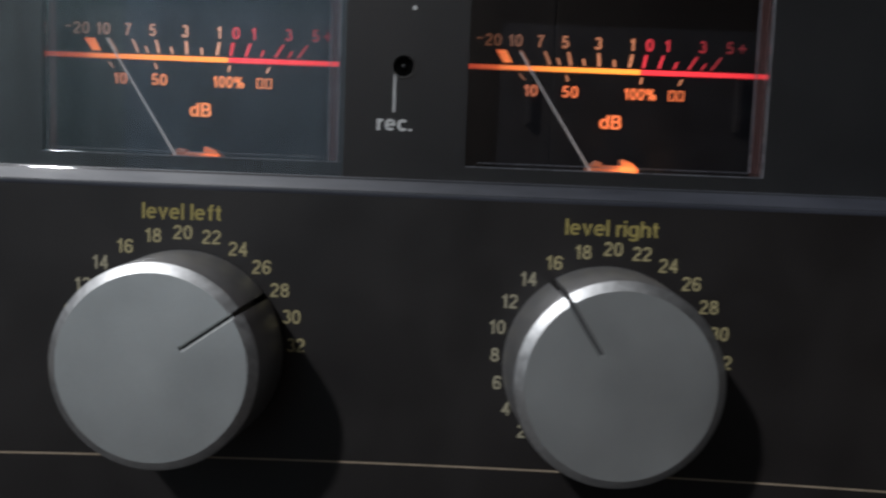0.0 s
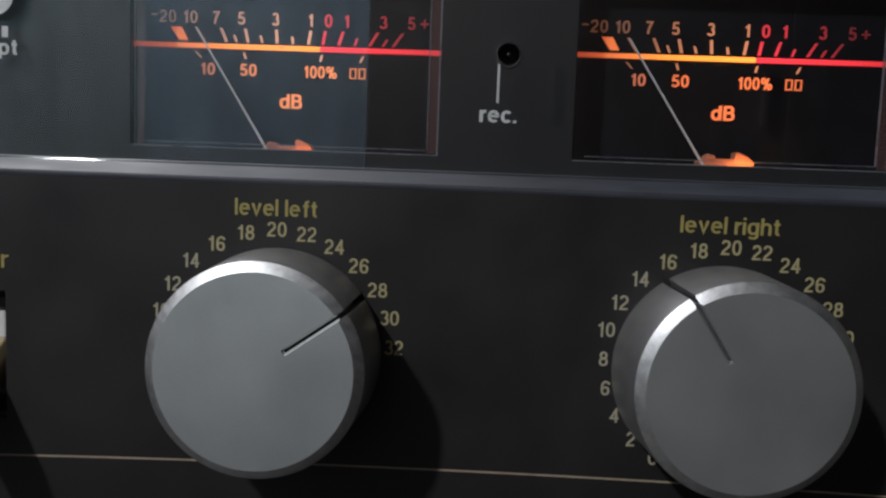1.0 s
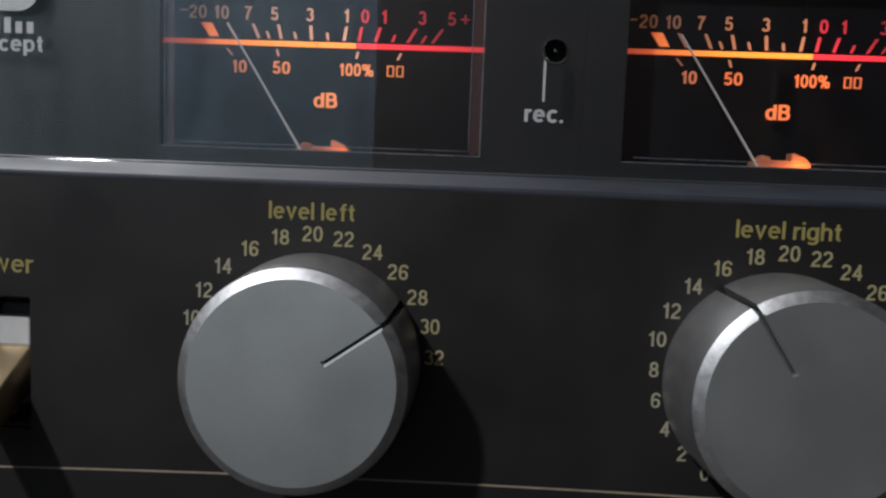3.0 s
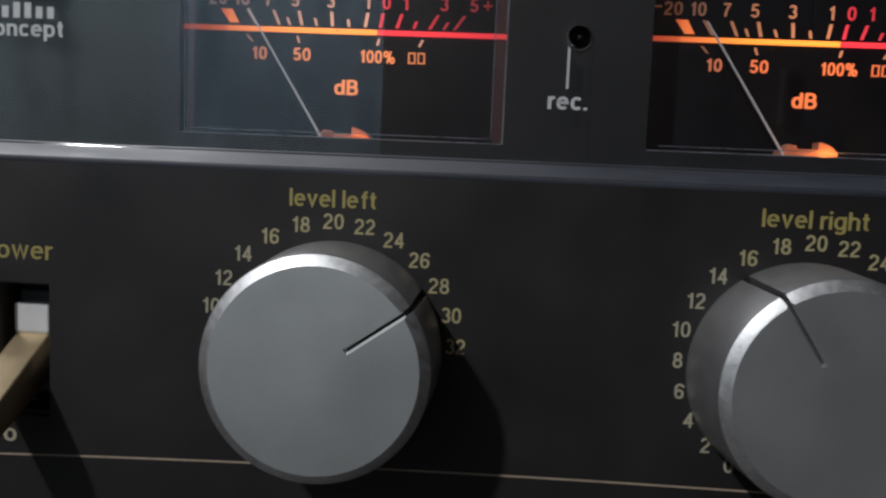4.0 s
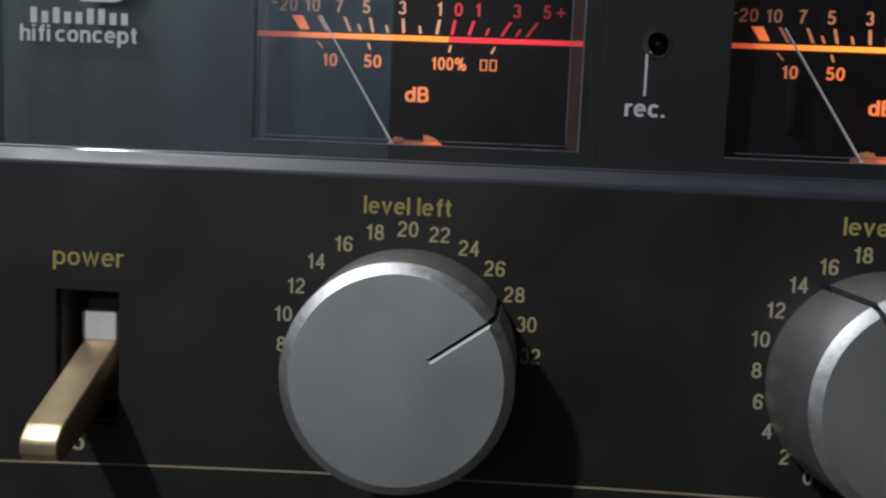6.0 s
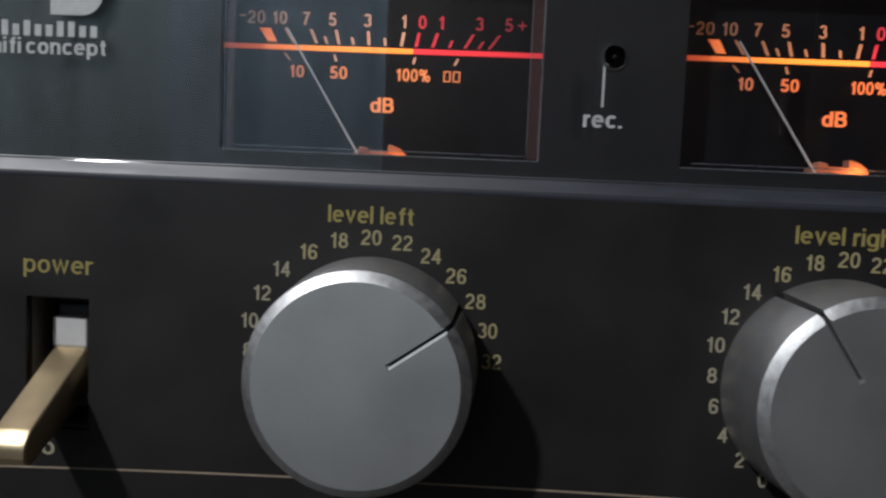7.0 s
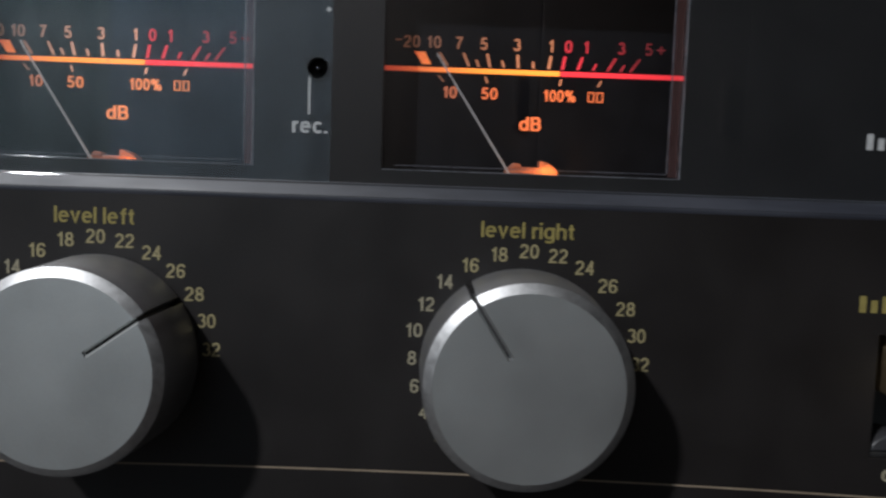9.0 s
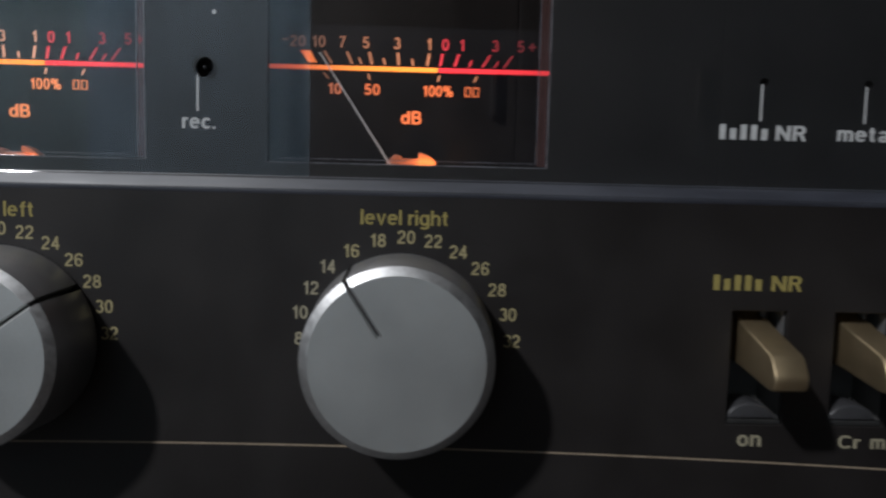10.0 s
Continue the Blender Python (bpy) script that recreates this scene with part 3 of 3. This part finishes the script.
    part("magnet_yoke", yoke, AMBER, meter, "amber-lit magnet piece")

# ---- knobs ----
KZ = 65.75


def groove(along, lo, hi, foot, top, wide, narrow):
    """A cutter with sloping sides: along z for the groove of the face, along y for that of the rim. foot: its floor, top: where it opens."""
    bm = bmesh.new()
    section = ((-wide, top), (wide, top), (narrow, foot), (-narrow, foot))
    if along == "z":
        rows = [[(x, q, lo) for x, q in section], [(x, q, hi) for x, q in section]]
    else:
        rows = [[(x, lo, q) for x, q in section], [(x, hi, q) for x, q in section]]
    a, b = ([bm.verts.new(Vector(v) * MM) for v in row] for row in rows)
    bm.faces.new(a)
    bm.faces.new(b[::-1])
    for k in range(4):
        bm.faces.new((a[k], b[k], b[(k + 1) % 4], a[(k + 1) % 4]))
    bmesh.ops.recalc_face_normals(bm, faces=bm.faces[:])
    return bm


for cx, turn, out in ((-39.5, 54.8, -0.4), (39.3, -33.0, 0.0)):
    body = turned([(0, -0.05), (18.8, -0.05), (18.8, -0.6), (17.98, -13.8), (17.85, -14.1), (16.4, -15.08), (16.2, -15.17), (0, -15.17)], 0, 0, 144)
    cutters = [groove("z", 5.9, 40, -14.75, -15.57, 0.90, 0.26), box(-0.25, 0.25, -17, -14.0, 6.2, 40), box(-0.42, 0.42, -17, 3, 16.6, 40), groove("y", -18, 3, 17.2, 19.2, 0.75, 0.40)]
    mesh = carved(body, cutters, 0, (ALU,))
    mesh.materials.clear()
    for m in (ALU, ALU_RIM, ALU_SIDE, GROOVE_SHADE):
        mesh.materials.append(m)
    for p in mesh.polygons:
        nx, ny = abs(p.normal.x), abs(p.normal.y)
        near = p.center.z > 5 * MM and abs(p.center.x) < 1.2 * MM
        # Notch walls and floor take the painted shade.
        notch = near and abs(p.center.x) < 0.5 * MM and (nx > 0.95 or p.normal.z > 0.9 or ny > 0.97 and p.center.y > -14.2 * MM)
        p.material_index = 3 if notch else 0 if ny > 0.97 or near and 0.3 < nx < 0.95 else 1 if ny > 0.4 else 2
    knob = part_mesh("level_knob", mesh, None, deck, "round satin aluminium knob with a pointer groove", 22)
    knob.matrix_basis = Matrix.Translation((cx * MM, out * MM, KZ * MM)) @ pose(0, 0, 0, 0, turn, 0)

# ---- levers ----
LINER = material("grey_switch_plastic", (0.042, 0.042, 0.045), 0.38, vary=0.15)
for cx, w in SLOTS:
    part("slot_liner", box(cx - w / 2 + 0.05, cx + w / 2 - 0.05, 0.35, 10.9, 51.02, 52.0, 0.2), BLACK, lower, "black plastic floor of the switch slot")
    if cx > 0:
        dome = [(cx - 0.4 + 5.0 * math.cos(a), 51.9 + 3.4 * math.sin(a)) for a in (math.pi * k / 20 for k in range(21))]
        part("slot_stop", prism(dome, 0.6, 8.0, "y", 0.5, 3), LINER, lower, "rounded grey plastic stop below the lever", 40)
# Grey plates, added to lift the deep shade inside the slots.
WELL = material("slot_shade_lift", (0.11, 0.108, 0.107), 0.6, vary=0.15)
for cx, w in SLOTS:
    part("slot_back", box(cx - w / 2 + 0.4, cx + w / 2 - 0.4, 10.55, 10.95, 52.05, 74.2), WELL, lower, "added grey plate that lightens the back of the switch slot")
    for x in (cx - w / 2 + 0.03, cx + w / 2 - 0.33):
        part("slot_side", box(x, x + 0.3, 1.2, 10.9, 52.05, 74.4), WELL, lower)
    part("slot_top", box(cx - w / 2 + 0.4, cx + w / 2 - 0.4, 1.2, 10.5, 74.25, 74.55), WELL, lower)
for cx, down in ((-95.35, True), (111.6, False), (132.6, False)):
    if down:
        outline = [(10.5, 70.6), (5.4, 70.5), (4.6, 69.8), (4.3, 66.0), (4.0, 64.6), (-12.2, 55.05), (-12.6, 54.7), (-13.9, 53.1), (-14.2, 52.5), (-14.3, 51.9), (-14.3, 50.6), (-13.6, 49.4), (-12.2, 49.0), (3.0, 55.5), (10.5, 58.0)]
    else:
        outline = [(10.5, 74.0), (5.5, 73.2), (0.0, 71.4), (-11.6, 68.5), (-12.6, 67.9), (-14.3, 65.3), (-14.6, 64.6), (-14.7, 63.4), (-14.2, 62.2), (-13.0, 61.6), (-11.2, 61.6), (0.0, 62.8), (10.5, 63.2)]
    part("switch_lever", prism(outline, cx - 3.2, cx + 3.2, "x", 0.55, 3), LEVER, deck, "champagne metal lever switched " + ("down" if down else "up"), 28)
    if down:
        part("lever_heel", box(cx - 3.25, cx + 3.25, 3.95, 6.0, 64.9, 70.4, 0.4), HEEL, deck, "pale plastic lever heel")
        part("lever_heel", box(cx - 3.25, cx + 3.25, 5.6, 8.5, 69.0, 72.6, 0.5), LINER, deck, "grey plastic lever heel")
    else:
        part("lever_heel", box(cx + 1.9, cx + 3.3, 3.5, 5.5, 69.0, 74.4, 0.4), LINER, deck, "grey plastic lever heel")

# ---- print on the lower panel ----
for cx in (-40.0, 40.1):
    for k in range(17):
        j = k - 10
        a = radians(14.5 * j if j > 0 else 14.6 * j - (1.2 * math.sin(-math.pi * j / 6) if j > -6 else 0))
        r = 21.6 if j > -3 else 21.85 if j > -6 else 21.1 + 0.21 * (j + 6)
        printed(NUMERAL if k > 7 else PALE_GOLD, lower, str(2 * k), cx + r * math.sin(a), 66.2 + r * math.cos(a) - 1.32, 2.64, -0.03, None, 0.135, 0.075, "numeral")
printed(GOLD, lower, "level left", -40.12, 90.15, 2.98, -0.03, 14.95, 0.135, 0.085)
printed(GOLD, lower, "level right", 39.75, 90.15, 2.98, -0.03, 17.4, 0.135, 0.085)
printed(GOLD, lower, "power", -95.25, 78.85, 3.3, -0.03, 12.4, 0.12, 0.085)
strokes((1, 0.75, 1, 1, 0.75), 101.4, 112.0, 78.6, 3.1, -0.03, GOLD, lower)
printed(GOLD, lower, "NR", 116.6, 78.6, 3.1, -0.03, 6.2, 0.16)
printed(PALE_GOLD, lower, "o", -96.9, 46.1, 3.2, -0.03, 2.4)
printed(PALE_GOLD, lower, "on", 110.9, 46.5, 3.2, -0.03, 4.9)
printed(PALE_GOLD, lower, "Cr", 131.6, 46.4, 2.7, -0.03, 4.6)
printed(PALE_GOLD, lower, "m", 137.6, 46.4, 2.9, -0.03, 3.0)

# ---- print on the clear sheet ----
printed(WHITE, sheet, "rec.", -1.5, 108.25, 2.9, 2.95, 6.6, 0.165)
strokes((1, 0.75, 1, 1, 0.75), 102.0, 112.6, 108.75, 3.0, 2.9, WHITE, sheet)
printed(WHITE, sheet, "NR", 116.9, 108.75, 3.0, 2.95, 6.2, 0.165)
printed(WHITE, sheet, "metal", 132.1, 108.95, 3.0, 2.95, 11.6, 0.165)
for x, z0, z1 in ((-1.7, 111.7, 118.9), (110.5, 112.5, 119.8), (131.6, 112.5, 119.8)):
    part("pointer_line", box(x - 0.2, x + 0.2, 2.86, 2.96, z0, z1), WHITE, sheet)
strokes((1, 0.75, 1, 0.75, 0.75, 1, 1, 0.75, 0.75), -106.4, -88.6, 120.0, 2.6, 0.96, WHITE, sheet)
printed(WHITE, sheet, "hifi concept", -97.55, 116.95, 2.75, 0.98, 20.7, 0.16, space=0.17)
badge = [(-97.3, 123.7), (-91.8, 123.7)] + [(-91.8 + 3.8 * math.sin(a), 127.5 - 3.8 * math.cos(a)) for a in (math.pi / 2 * k / 8 for k in range(1, 9))] + [(-88.0, 134.0), (-97.3, 134.0)]
part("maker_badge", prism(badge, 0.85, 0.98), WHITE, sheet, "plain off-white rounded badge")
